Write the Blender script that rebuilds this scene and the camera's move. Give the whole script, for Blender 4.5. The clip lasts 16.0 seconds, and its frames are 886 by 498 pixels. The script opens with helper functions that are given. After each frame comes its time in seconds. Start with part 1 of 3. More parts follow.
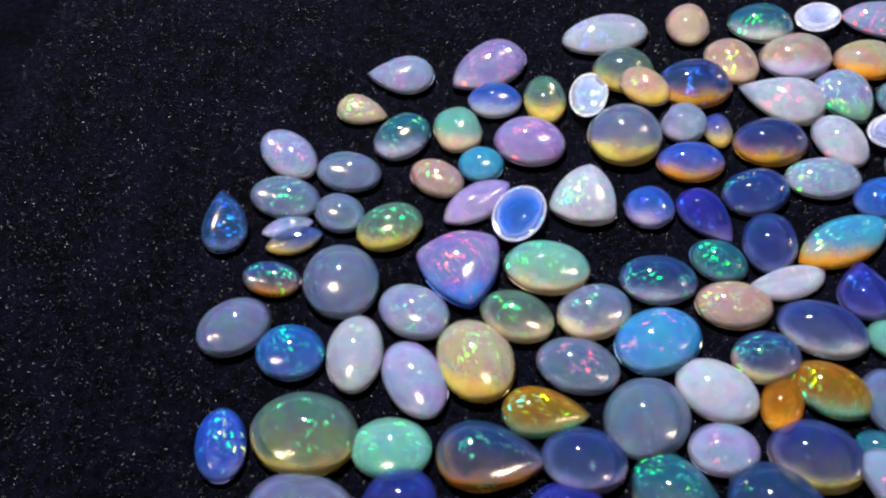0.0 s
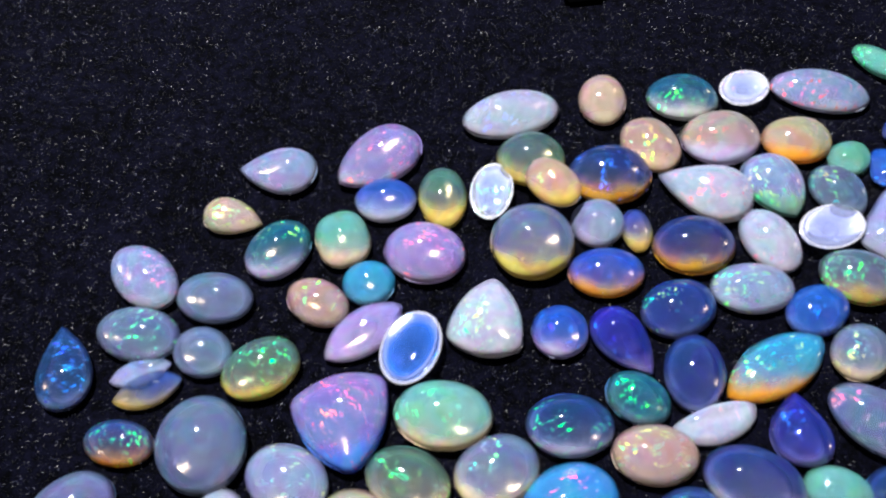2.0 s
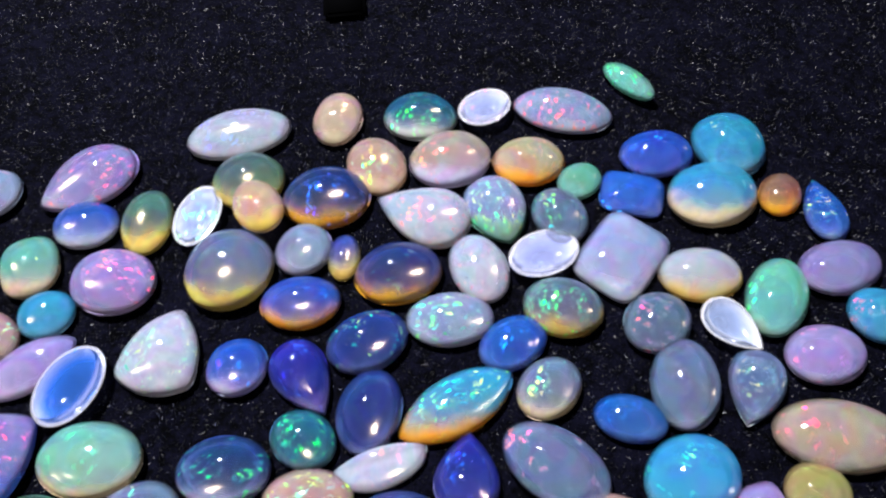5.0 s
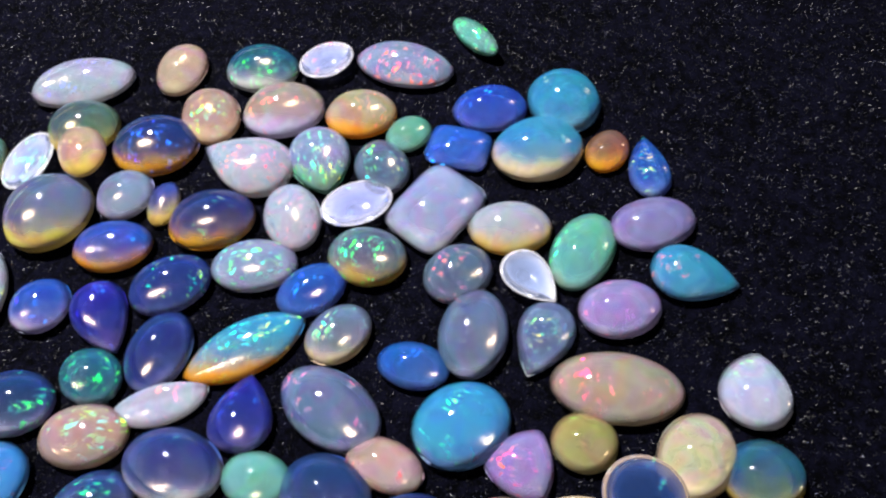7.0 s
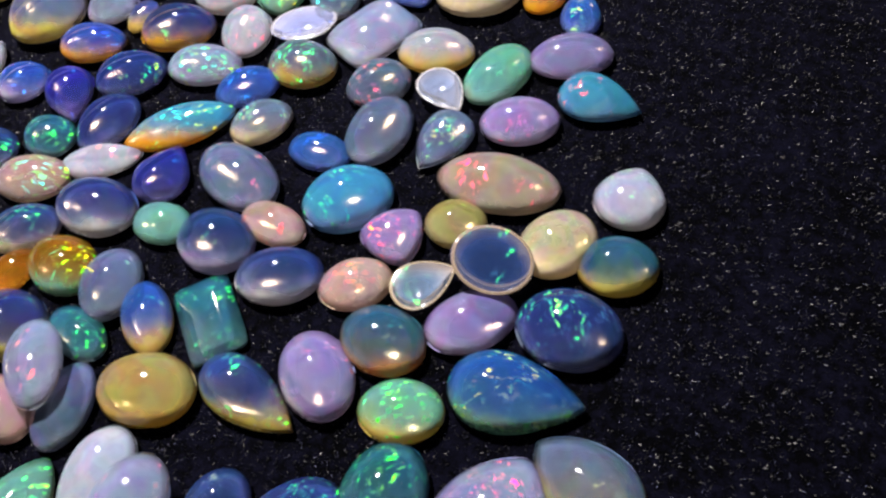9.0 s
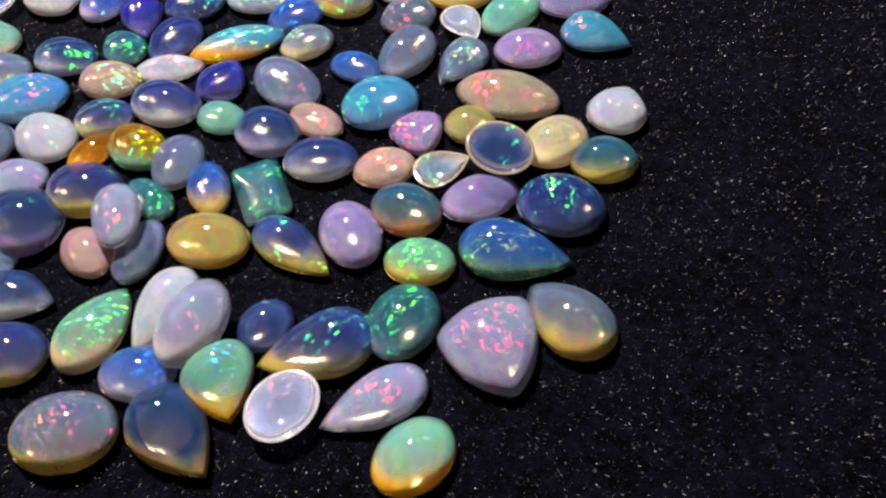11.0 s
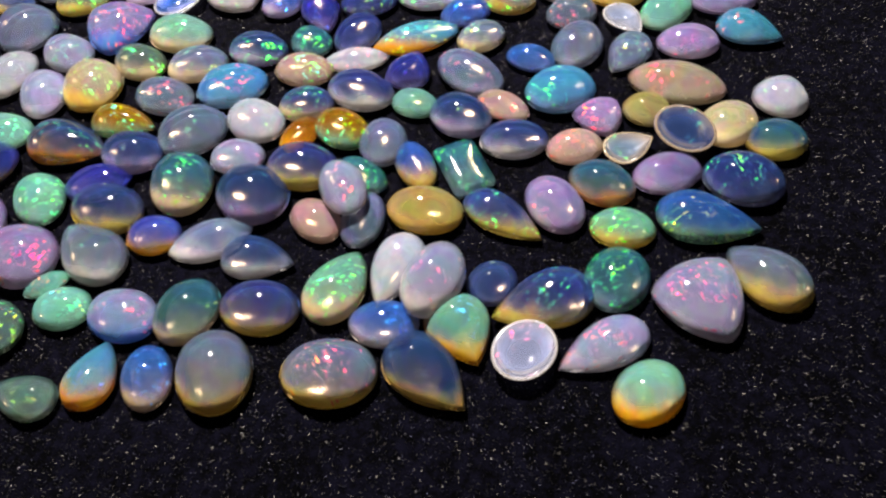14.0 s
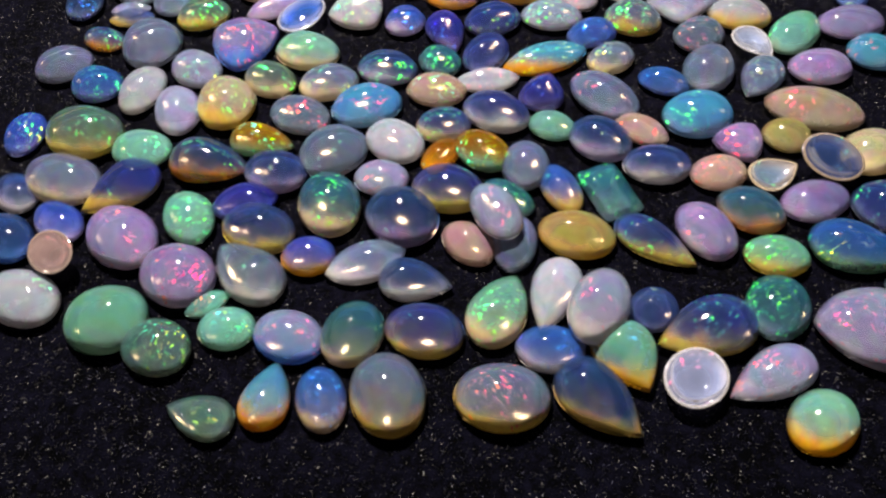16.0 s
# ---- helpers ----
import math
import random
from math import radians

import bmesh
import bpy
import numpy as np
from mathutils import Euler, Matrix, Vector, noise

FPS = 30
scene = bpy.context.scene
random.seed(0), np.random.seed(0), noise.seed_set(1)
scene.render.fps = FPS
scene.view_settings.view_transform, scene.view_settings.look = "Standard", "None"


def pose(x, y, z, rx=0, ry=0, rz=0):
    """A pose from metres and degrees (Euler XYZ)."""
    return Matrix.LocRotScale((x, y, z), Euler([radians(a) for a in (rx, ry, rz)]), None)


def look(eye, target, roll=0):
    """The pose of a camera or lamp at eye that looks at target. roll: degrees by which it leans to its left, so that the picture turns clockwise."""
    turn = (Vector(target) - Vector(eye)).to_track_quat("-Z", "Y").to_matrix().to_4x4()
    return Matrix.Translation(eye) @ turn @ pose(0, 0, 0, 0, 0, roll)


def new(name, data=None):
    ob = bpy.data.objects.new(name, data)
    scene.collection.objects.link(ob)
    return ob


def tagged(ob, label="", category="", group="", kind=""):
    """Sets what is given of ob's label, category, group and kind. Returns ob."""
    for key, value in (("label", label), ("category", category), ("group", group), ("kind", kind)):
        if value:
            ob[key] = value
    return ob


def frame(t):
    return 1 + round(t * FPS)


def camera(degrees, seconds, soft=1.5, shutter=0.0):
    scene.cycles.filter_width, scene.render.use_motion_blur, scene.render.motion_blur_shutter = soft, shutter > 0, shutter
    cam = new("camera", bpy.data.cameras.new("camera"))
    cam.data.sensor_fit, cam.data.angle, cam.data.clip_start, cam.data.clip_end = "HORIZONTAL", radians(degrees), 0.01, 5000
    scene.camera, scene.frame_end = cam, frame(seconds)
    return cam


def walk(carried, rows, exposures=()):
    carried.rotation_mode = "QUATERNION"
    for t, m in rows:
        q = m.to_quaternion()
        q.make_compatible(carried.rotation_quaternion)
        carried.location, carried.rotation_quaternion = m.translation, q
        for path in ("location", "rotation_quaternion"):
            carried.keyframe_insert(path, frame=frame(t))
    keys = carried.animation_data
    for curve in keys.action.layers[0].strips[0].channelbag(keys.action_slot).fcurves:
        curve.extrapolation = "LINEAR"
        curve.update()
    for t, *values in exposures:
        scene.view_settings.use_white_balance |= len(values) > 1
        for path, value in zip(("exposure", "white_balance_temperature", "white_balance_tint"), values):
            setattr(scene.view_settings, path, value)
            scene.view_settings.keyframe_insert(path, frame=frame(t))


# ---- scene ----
cam = camera(68.0, 16.0, soft=2.3)
# eye, point looked at (both in centimetres) and roll
PATH = [
    (0, (-1.337, -0.240, 7.798), (-2.466, 4.576, -0.892), -7.64),
    (0.5, (-1.733, 0.659, 7.787), (-2.572, 5.376, -0.990), -7.19),
    (1, (-1.383, 1.349, 7.670), (-2.127, 6.038, -1.131), -6.71),
    (1.5, (-1.020, 1.686, 7.495), (-1.625, 6.372, -1.319), -5.22),
    (2, (-0.577, 2.066, 7.516), (-1.127, 6.720, -1.318), -4.59),
    (2.5, (-0.097, 2.188, 7.479), (-0.588, 6.952, -1.299), -3.85),
    (3, (0.356, 2.277, 7.422), (-0.082, 7.015, -1.373), -3.34),
    (3.5, (0.991, 2.344, 7.284), (0.580, 7.127, -1.488), -3.08),
    (4, (1.426, 2.515, 7.346), (1.075, 7.256, -1.452), -2.55),
    (4.5, (2.196, 2.525, 7.149), (1.817, 7.380, -1.586), -2.83),
    (5, (2.935, 2.583, 7.044), (2.578, 7.450, -1.684), -2.50),
    (5.2, (3.276, 2.387, 6.807), (2.824, 7.487, -1.783), -3.21),
    (7.3, (5.850, 2.335, 6.778), (5.056, 6.935, -2.066), -5.28),
    (7.5, (6.175, 2.150, 6.628), (5.157, 6.758, -2.189), -7.03),
    (8, (7.111, 1.260, 6.404), (5.589, 5.813, -2.369), -10.04),
    (8.5, (7.387, 1.020, 6.358), (5.607, 5.531, -2.387), -11.66),
    (9, (7.749, 0.307, 5.940), (5.803, 4.946, -2.703), -10.83),
    (9.5, (8.036, -0.585, 6.073), (5.978, 4.212, -2.457), -10.01),
    (9.7, (8.189, -0.817, 6.121), (6.055, 3.969, -2.396), -10.37),
    (11.8, (7.885, -2.351, 6.350), (6.041, 2.565, -2.161), -5.94),
    (12, (7.601, -2.565, 6.331), (5.782, 2.365, -2.177), -5.68),
    (12.5, (7.250, -2.593, 6.588), (5.315, 2.248, -1.946), -6.95),
    (13, (6.548, -2.710, 6.592), (4.608, 2.173, -1.916), -7.48),
    (13.5, (6.376, -2.877, 6.677), (4.395, 2.124, -1.754), -7.15),
    (14, (6.040, -3.091, 7.003), (3.976, 1.812, -1.465), -8.01),
    (14.5, (5.389, -3.199, 7.085), (3.383, 1.647, -1.430), -7.31),
    (15, (4.813, -3.339, 7.086), (2.828, 1.434, -1.474), -7.18),
    (15.5, (4.436, -3.380, 7.302), (2.485, 1.363, -1.283), -7.09),
    (16, (4.094, -3.376, 7.492), (2.040, 1.416, -1.041), -7.68),
]
CM, MM = 0.01, 0.001
walk(cam, [(t, look(Vector(eye) * CM, Vector(aim) * CM, roll)) for t, eye, aim, roll in PATH],
     exposures=[(0, -0.15, 6150, 10), (2.5, 0.0, 6000, 10), (5.0, 0.0, 6050, 11), (9.0, 0.1, 6750, 12), (12.5, 0.37, 7600, 11), (16.0, 0.0, 7600, 11)])

# ---- light: a dim dark room, a white desk lamp above the far side of the cloth ----
world = bpy.data.worlds.new("room_dusk")
scene.world = world
world.use_nodes = True
world.node_tree.nodes["Background"].inputs[0].default_value = (0.35, 0.42, 0.7, 1)
world.node_tree.nodes["Background"].inputs[1].default_value = 0.035


def lamp(name, place, aim, size, watts, colour):
    data = bpy.data.lights.new(name, "AREA")
    data.shape, data.size, data.energy, data.color = "DISK", size, watts, colour
    ob = new(name, data)
    ob.matrix_world = look(Vector(place) * CM, Vector(aim) * CM)
    return ob


lamp("lamp_main", (-8, 20.0, 31.0), (1.0, 4.0, 0), 0.031, 5.7, (1.0, 0.97, 0.95))

# ---- materials ----
TONES = {  # body colours of the opals
    "L": (0.42, 0.49, 0.78), "V": (0.42, 0.37, 0.76), "W": (0.55, 0.60, 0.76), "G": (0.28, 0.40, 0.66),
    "B": (0.04, 0.18, 0.80), "I": (0.05, 0.10, 0.64), "S": (0.06, 0.42, 0.76), "T": (0.05, 0.30, 0.48),
    "M": (0.21, 0.60, 0.54), "O": (0.16, 0.34, 0.33), "Y": (0.56, 0.50, 0.20), "A": (0.52, 0.22, 0.02),
    "P": (0.62, 0.44, 0.43), "C": (0.56, 0.49, 0.39), "K": (0.07, 0.19, 0.64), "N": (0.34, 0.17, 0.16),
}
GLOW_TONES = {  # tones painted in for light glowing through the stones
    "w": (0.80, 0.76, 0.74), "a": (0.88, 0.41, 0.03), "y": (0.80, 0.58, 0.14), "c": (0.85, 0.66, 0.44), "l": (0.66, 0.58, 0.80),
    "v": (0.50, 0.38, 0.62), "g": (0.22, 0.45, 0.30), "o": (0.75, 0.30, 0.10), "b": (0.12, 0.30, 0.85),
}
CLEAR = {"K": 0.72, "I": 0.66, "B": 0.58, "T": 0.64, "G": 0.62, "O": 0.62, "S": 0.42, "V": 0.50, "L": 0.48, "W": 0.36, "A": 0.60, "N": 0.55, "Y": 0.45, "M": 0.42, "P": 0.40, "C": 0.38}
FLASH = {"r": (0.94, 1.06), "g": (0.26, 0.44), "b": (0.56, 0.72), "m": (0.0, 0.62)}


def node(tree, kind, links=(), **values):
    made = tree.nodes.new(kind)
    if "data_type" in values:
        made.data_type = values["data_type"]
    if "blend_type" in values:
        made.blend_type = values["blend_type"]
    if "operation" in values:
        made.operation = values["operation"]
    if "use_clamp" in values:
        made.use_clamp = values["use_clamp"]
    if "interpolation_type" in values:
        made.interpolation_type = values["interpolation_type"]
    if "mode" in values:
        made.mode = values["mode"]
    if "falloff" in values:
        made.falloff = values["falloff"]
    if "rotation_type" in values:
        made.rotation_type = values["rotation_type"]
    for socket, value in links:
        if isinstance(value, bpy.types.NodeSocket):
            tree.links.new(value, made.inputs[socket])
        else:
            made.inputs[socket].default_value = value
    return made


def math_node(tree, operation, a, b, clamp=False):
    return node(tree, "ShaderNodeMath", ((0, a), (1, b)), operation=operation, use_clamp=clamp).outputs[0]


def mix_colour(tree, fac, a, b, blend="MIX"):
    made = node(tree, "ShaderNodeMix", ((0, fac), (6, a), (7, b)), data_type="RGBA", blend_type=blend)
    return made.outputs[2]


MATERIALS = {}
STRAIGHT, FLASH_VALUE, HAZE = 0.75, 0.6, (0.34, 0.72)  # light let in straight, strength of the play of colour, how clear the body is


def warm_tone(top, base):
    """The colour painted in for light that has passed through the stone."""
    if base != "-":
        return GLOW_TONES[base]
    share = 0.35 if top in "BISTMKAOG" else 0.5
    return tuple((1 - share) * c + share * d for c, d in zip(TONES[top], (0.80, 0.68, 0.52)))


def opal_material(top, base, flash, part_kind):
    """dome: the polished crown, with the scattering body under it; base: the matte-ground underside, seen through the body;
    table and bowl: the polished flat and the crown under it of a stone that lies on its crown; girdle: the bevelled rim."""
    key = (top, base, flash, part_kind)
    if key in MATERIALS:
        return MATERIALS[key]
    mat = bpy.data.materials.new("opal_" + part_kind)
    mat.use_nodes = True
    tree = mat.node_tree
    tree.nodes.remove(tree.nodes["Principled BSDF"])
    out = tree.nodes["Material Output"]
    place = node(tree, "ShaderNodeTexCoord").outputs["Object"]
    seed = node(tree, "ShaderNodeObjectInfo").outputs["Random"]
    shift = math_node(tree, "MULTIPLY", seed, 0.7)
    coords = node(tree, "ShaderNodeVectorMath", ((0, place), (1, node(tree, "ShaderNodeCombineXYZ", ((0, shift), (1, shift), (2, shift))).outputs[0])), operation="ADD").outputs[0]
    cloud = node(tree, "ShaderNodeTexNoise", (("Vector", coords), ("Scale", 240.0), ("Detail", 3.0), ("Roughness", 0.5))).outputs["Fac"]
    veil = node(tree, "ShaderNodeTexNoise", (("Vector", coords), ("Scale", 800.0), ("Detail", 4.0), ("Distortion", 0.8))).outputs["Fac"]
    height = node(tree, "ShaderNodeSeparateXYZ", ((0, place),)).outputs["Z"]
    face, glow_tone = TONES[top], warm_tone(top, base)
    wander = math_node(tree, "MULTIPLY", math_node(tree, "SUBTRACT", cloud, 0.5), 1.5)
    # light through the stone painted in towards -Y, with some real second colours
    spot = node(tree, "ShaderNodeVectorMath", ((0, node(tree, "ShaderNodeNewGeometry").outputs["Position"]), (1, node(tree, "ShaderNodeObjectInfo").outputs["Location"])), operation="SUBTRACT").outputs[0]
    glow_shift = math_node(tree, "MULTIPLY", node(tree, "ShaderNodeSeparateXYZ", ((0, spot),)).outputs["Y"], (0.26 if base != "-" else 0.12) / MM)
    level = math_node(tree, "ADD", math_node(tree, "ADD", math_node(tree, "MULTIPLY", height, 1 / (2.6 * MM)), glow_shift), wander)
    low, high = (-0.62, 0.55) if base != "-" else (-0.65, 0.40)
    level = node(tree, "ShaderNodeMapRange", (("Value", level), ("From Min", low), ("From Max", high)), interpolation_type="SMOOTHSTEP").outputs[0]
    vary = math_node(tree, "ADD", 0.82, math_node(tree, "MULTIPLY", seed, 0.3))

    def toned(colour):
        return node(tree, "ShaderNodeHueSaturation", (("Hue", math_node(tree, "ADD", 0.485, math_node(tree, "MULTIPLY", seed, 0.03))), ("Value", vary), ("Color", colour))).outputs[0]

    cloudy = node(tree, "ShaderNodeMapRange", (("Value", veil), ("From Min", 0.3), ("From Max", 0.7), ("To Min", 0.88), ("To Max", 1.1))).outputs[0]
    # faint pastel clouds of the play of colour, deep in the body
    pastel = node(tree, "ShaderNodeTexNoise", (("Vector", coords), ("Scale", 310.0), ("Detail", 2.0), ("Distortion", 1.2))).outputs["Color"]
    pastel = node(tree, "ShaderNodeHueSaturation", (("Saturation", 3.2), ("Value", 1.1), ("Color", pastel))).outputs[0]
    glow_mix = mix_colour(tree, level, (*glow_tone, 1), (*face, 1))
    glow_clouded = mix_colour(tree, 0.22, glow_mix, pastel, "OVERLAY")
    body = toned(node(tree, "ShaderNodeHueSaturation", (("Value", cloudy), ("Color", glow_clouded))).outputs[0])
    passed = toned((*glow_tone, 1))
    open_share = CLEAR[top]
    if part_kind == "dome":
        # a thin haze of the body colour, its normals turned up to even out shading
        outward = node(tree, "ShaderNodeNewGeometry").outputs["Normal"]
        depth = node(tree, "ShaderNodeVectorMath", ((0, node(tree, "ShaderNodeVectorMath", ((0, outward), (1, (0, 0, 0.7))), operation="ADD").outputs[0]),), operation="NORMALIZE").outputs[0]
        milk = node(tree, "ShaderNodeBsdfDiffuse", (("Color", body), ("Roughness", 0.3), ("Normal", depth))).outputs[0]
        bend = node(tree, "ShaderNodeVectorMath", ((0, node(tree, "ShaderNodeVectorMath", ((0, outward), (1, (0, 0, -0.8))), operation="ADD").outputs[0]),), operation="NORMALIZE").outputs[0]
        rim = node(tree, "ShaderNodeBsdfTranslucent", (("Color", passed), ("Normal", bend))).outputs[0]
        flank = node(tree, "ShaderNodeMapRange", (("Value", height), ("From Min", 0.0), ("From Max", 1.3 * MM), ("To Min", 0.8), ("To Max", 0.3)), interpolation_type="SMOOTHSTEP").outputs[0]
        surface = node(tree, "ShaderNodeMixShader", ((0, flank), (1, milk), (2, rim))).outputs[0]
        # denser in front and clearer behind, to imitate the same glow
        clear = math_node(tree, "MULTIPLY", HAZE[0] + HAZE[1] * open_share, math_node(tree, "ADD", 0.62, math_node(tree, "MULTIPLY", level, 0.42)), True)
    else:
        inner = body
        if part_kind == "bowl":
            inner = toned(mix_colour(tree, node(tree, "ShaderNodeMapRange", (("Value", height), ("From Min", 0.25 * MM), ("From Max", 1.1 * MM))).outputs[0], (*glow_tone, 1), (*face, 1)))
        elif part_kind == "table":
            inner = toned((*face, 1))
        elif part_kind == "girdle":
            inner = passed
        milk = node(tree, "ShaderNodeBsdfDiffuse", (("Color", inner), ("Roughness", 0.4))).outputs[0]
        rim = node(tree, "ShaderNodeBsdfTranslucent", (("Color", passed),)).outputs[0]
        surface = node(tree, "ShaderNodeMixShader", ((0, 0.5 if part_kind == "base" else 0.2), (1, milk), (2, rim))).outputs[0]
        # clearest in the middle of the underside, where the velvet shows through
        down = (-0.1 * MM, -0.65 * MM) if part_kind == "base" else (0.4 * MM, 2.0 * MM)
        clear = node(tree, "ShaderNodeMapRange", (("Value", height), ("From Min", down[0]), ("From Max", down[1]), ("To Min", 0.05 + 0.2 * open_share), ("To Max", (0.15 if part_kind == "base" else 0.32) + 1.1 * open_share)), interpolation_type="SMOOTHSTEP").outputs[0]
    if part_kind == "table":
        clear = 0.88 if top in "KG" else 0.8
    if part_kind == "girdle":
        clear = 0.72
    if flash == "-" and part_kind == "dome":
        flash = "m0"
    if flash != "-" and part_kind in ("dome", "table"):
        # play of colour: small mirror-like platelets inside the stone, each with its own tilt and hue
        kind, amount = flash[0], int(flash[1])
        warp = node(tree, "ShaderNodeTexNoise", (("Vector", coords), ("Scale", 650.0), ("Detail", 3.0))).outputs["Color"]
        bent = node(tree, "ShaderNodeVectorMath", ((0, coords), (1, node(tree, "ShaderNodeVectorMath", ((0, warp), ("Scale", 0.0022)), operation="SCALE").outputs[0])), operation="ADD").outputs[0]
        bent = node(tree, "ShaderNodeVectorRotate", (("Vector", bent), ("Angle", math_node(tree, "MULTIPLY", seed, 40.0))), rotation_type="Z_AXIS").outputs[0]
        bent = node(tree, "ShaderNodeVectorMath", ((0, bent), (1, (0.5, 1.3, 0.9))), operation="MULTIPLY").outputs[0]
        cells = node(tree, "ShaderNodeTexVoronoi", (("Vector", bent), ("Scale", 1900.0 if amount > 1 else 1500.0)))
        patch = node(tree, "ShaderNodeTexNoise", (("Vector", coords), ("Scale", 300.0), ("Detail", 2.0), ("Roughness", 0.6))).outputs["Fac"]
        mask = node(tree, "ShaderNodeMapRange", (("Value", patch), ("From Min", (0.54 if amount else 0.60) - 0.05 * amount), ("From Max", (0.64 if amount else 0.72) - 0.05 * amount)), interpolation_type="SMOOTHSTEP").outputs[0]
        pick = node(tree, "ShaderNodeSeparateColor", ((0, cells.outputs["Color"]),))
        mask = math_node(tree, "MULTIPLY", mask, node(tree, "ShaderNodeMapRange", (("Value", pick.outputs[2]), ("From Min", 0.3), ("From Max", 0.9))).outputs[0])
        mask = math_node(tree, "MULTIPLY", mask, node(tree, "ShaderNodeMapRange", (("Value", cells.outputs["Distance"]), ("From Min", 0.15), ("From Max", 0.75), ("To Min", 1.0), ("To Max", 0.0)), interpolation_type="SMOOTHSTEP").outputs[0])
        mask = math_node(tree, "MULTIPLY", mask, node(tree, "ShaderNodeMapRange", (("Value", veil), ("From Min", 0.38), ("From Max", 0.6), ("To Min", 0.25), ("To Max", 1.0))).outputs[0])
        a0, a1 = FLASH[kind]
        wide = node(tree, "ShaderNodeTexNoise", (("Vector", coords), ("Scale", 200.0), ("Detail", 0.0))).outputs["Fac"]
        where = math_node(tree, "ADD", math_node(tree, "MULTIPLY", pick.outputs[0], 0.45), math_node(tree, "MULTIPLY", wide, 0.55))
        tint = node(tree, "ShaderNodeCombineColor", ((0, math_node(tree, "FRACT", math_node(tree, "ADD", a0, math_node(tree, "MULTIPLY", where, (a1 - a0) % 1.0)), 0.0)), (1, 0.99), (2, FLASH_VALUE)), mode="HSV").outputs[0]
        facing = node(tree, "ShaderNodeNewGeometry").outputs["Normal"]
        lean = node(tree, "ShaderNodeVectorMath", ((0, cells.outputs["Color"]), (1, (0.5, 0.5, 0.5))), operation="SUBTRACT").outputs[0]
        lean = node(tree, "ShaderNodeVectorMath", ((0, lean), ("Scale", 0.8)), operation="SCALE").outputs[0]
        up = node(tree, "ShaderNodeVectorMath", ((0, facing), (1, (0, 0, 0.8))), operation="ADD").outputs[0]
        tilted = node(tree, "ShaderNodeVectorMath", ((0, node(tree, "ShaderNodeVectorMath", ((0, up), (1, lean)), operation="ADD").outputs[0]),), operation="NORMALIZE").outputs[0]
        gloss = node(tree, "ShaderNodeBsdfAnisotropic", (("Color", tint), ("Roughness", 0.5), ("Normal", tilted))).outputs[0]
        surface = node(tree, "ShaderNodeMixShader", ((0, math_node(tree, "MULTIPLY", mask, 0.62 + 0.12 * amount, True)), (1, surface), (2, gloss))).outputs[0]
        clear = math_node(tree, "MULTIPLY", clear, math_node(tree, "SUBTRACT", 1.0, math_node(tree, "MULTIPLY", mask, 0.8)))
    if part_kind == "dome" and top in "KIBTG":
        # pin-point inclusions
        grains = node(tree, "ShaderNodeTexVoronoi", (("Vector", coords), ("Scale", 2600.0)))
        grain = math_node(tree, "LESS_THAN", grains.outputs["Distance"], math_node(tree, "SUBTRACT", math_node(tree, "MULTIPLY", node(tree, "ShaderNodeSeparateColor", ((0, grains.outputs["Color"]),)).outputs[1], 0.9), 0.68))
        bright = node(tree, "ShaderNodeBsdfDiffuse", (("Color", (0.85, 0.88, 1.0, 1)),)).outputs[0]
        surface = node(tree, "ShaderNodeMixShader", ((0, math_node(tree, "MULTIPLY", grain, 0.45)), (1, surface), (2, bright))).outputs[0]
    # what is seen through the stone is bent; light also gets in straight
    if part_kind == "bed":
        clear = 0.97
    through_tint = (*(0.86 + 0.12 * c for c in face), 1)
    bent_view = node(tree, "ShaderNodeBsdfRefraction", (("Color", through_tint), ("Roughness", 0.05), ("IOR", 1.44))).outputs[0]
    straight = node(tree, "ShaderNodeBsdfTransparent", (("Color", through_tint),)).outputs[0]
    window = node(tree, "ShaderNodeMixShader", ((0, STRAIGHT if part_kind != "bed" else 1.0), (1, bent_view), (2, straight))).outputs[0]
    surface = node(tree, "ShaderNodeMixShader", ((0, clear), (1, surface), (2, window))).outputs[0]
    # polish
    ripple = node(tree, "ShaderNodeBump", (("Strength", 0.05), ("Distance", 0.15 * MM), ("Height", veil))).outputs[0]
    ripple = node(tree, "ShaderNodeBump", (("Strength", 0.12), ("Distance", 0.25 * MM), ("Height", cloud), ("Normal", ripple))).outputs[0]
    polish = node(tree, "ShaderNodeBsdfAnisotropic", (("Color", (0.38, 0.27, 0.15, 1) if part_kind == "base" else (1, 1, 1, 1)), ("Roughness", 0.12 if part_kind == "base" else 0.05), ("Normal", ripple))).outputs[0]
    sheen = node(tree, "ShaderNodeFresnel", (("IOR", 1.45 if part_kind != "bed" else 1.01),)).outputs[0]
    surface = node(tree, "ShaderNodeMixShader", ((0, sheen), (1, surface), (2, polish))).outputs[0]
    tree.links.new(surface, out.inputs[0])
    MATERIALS[key] = mat
    return mat


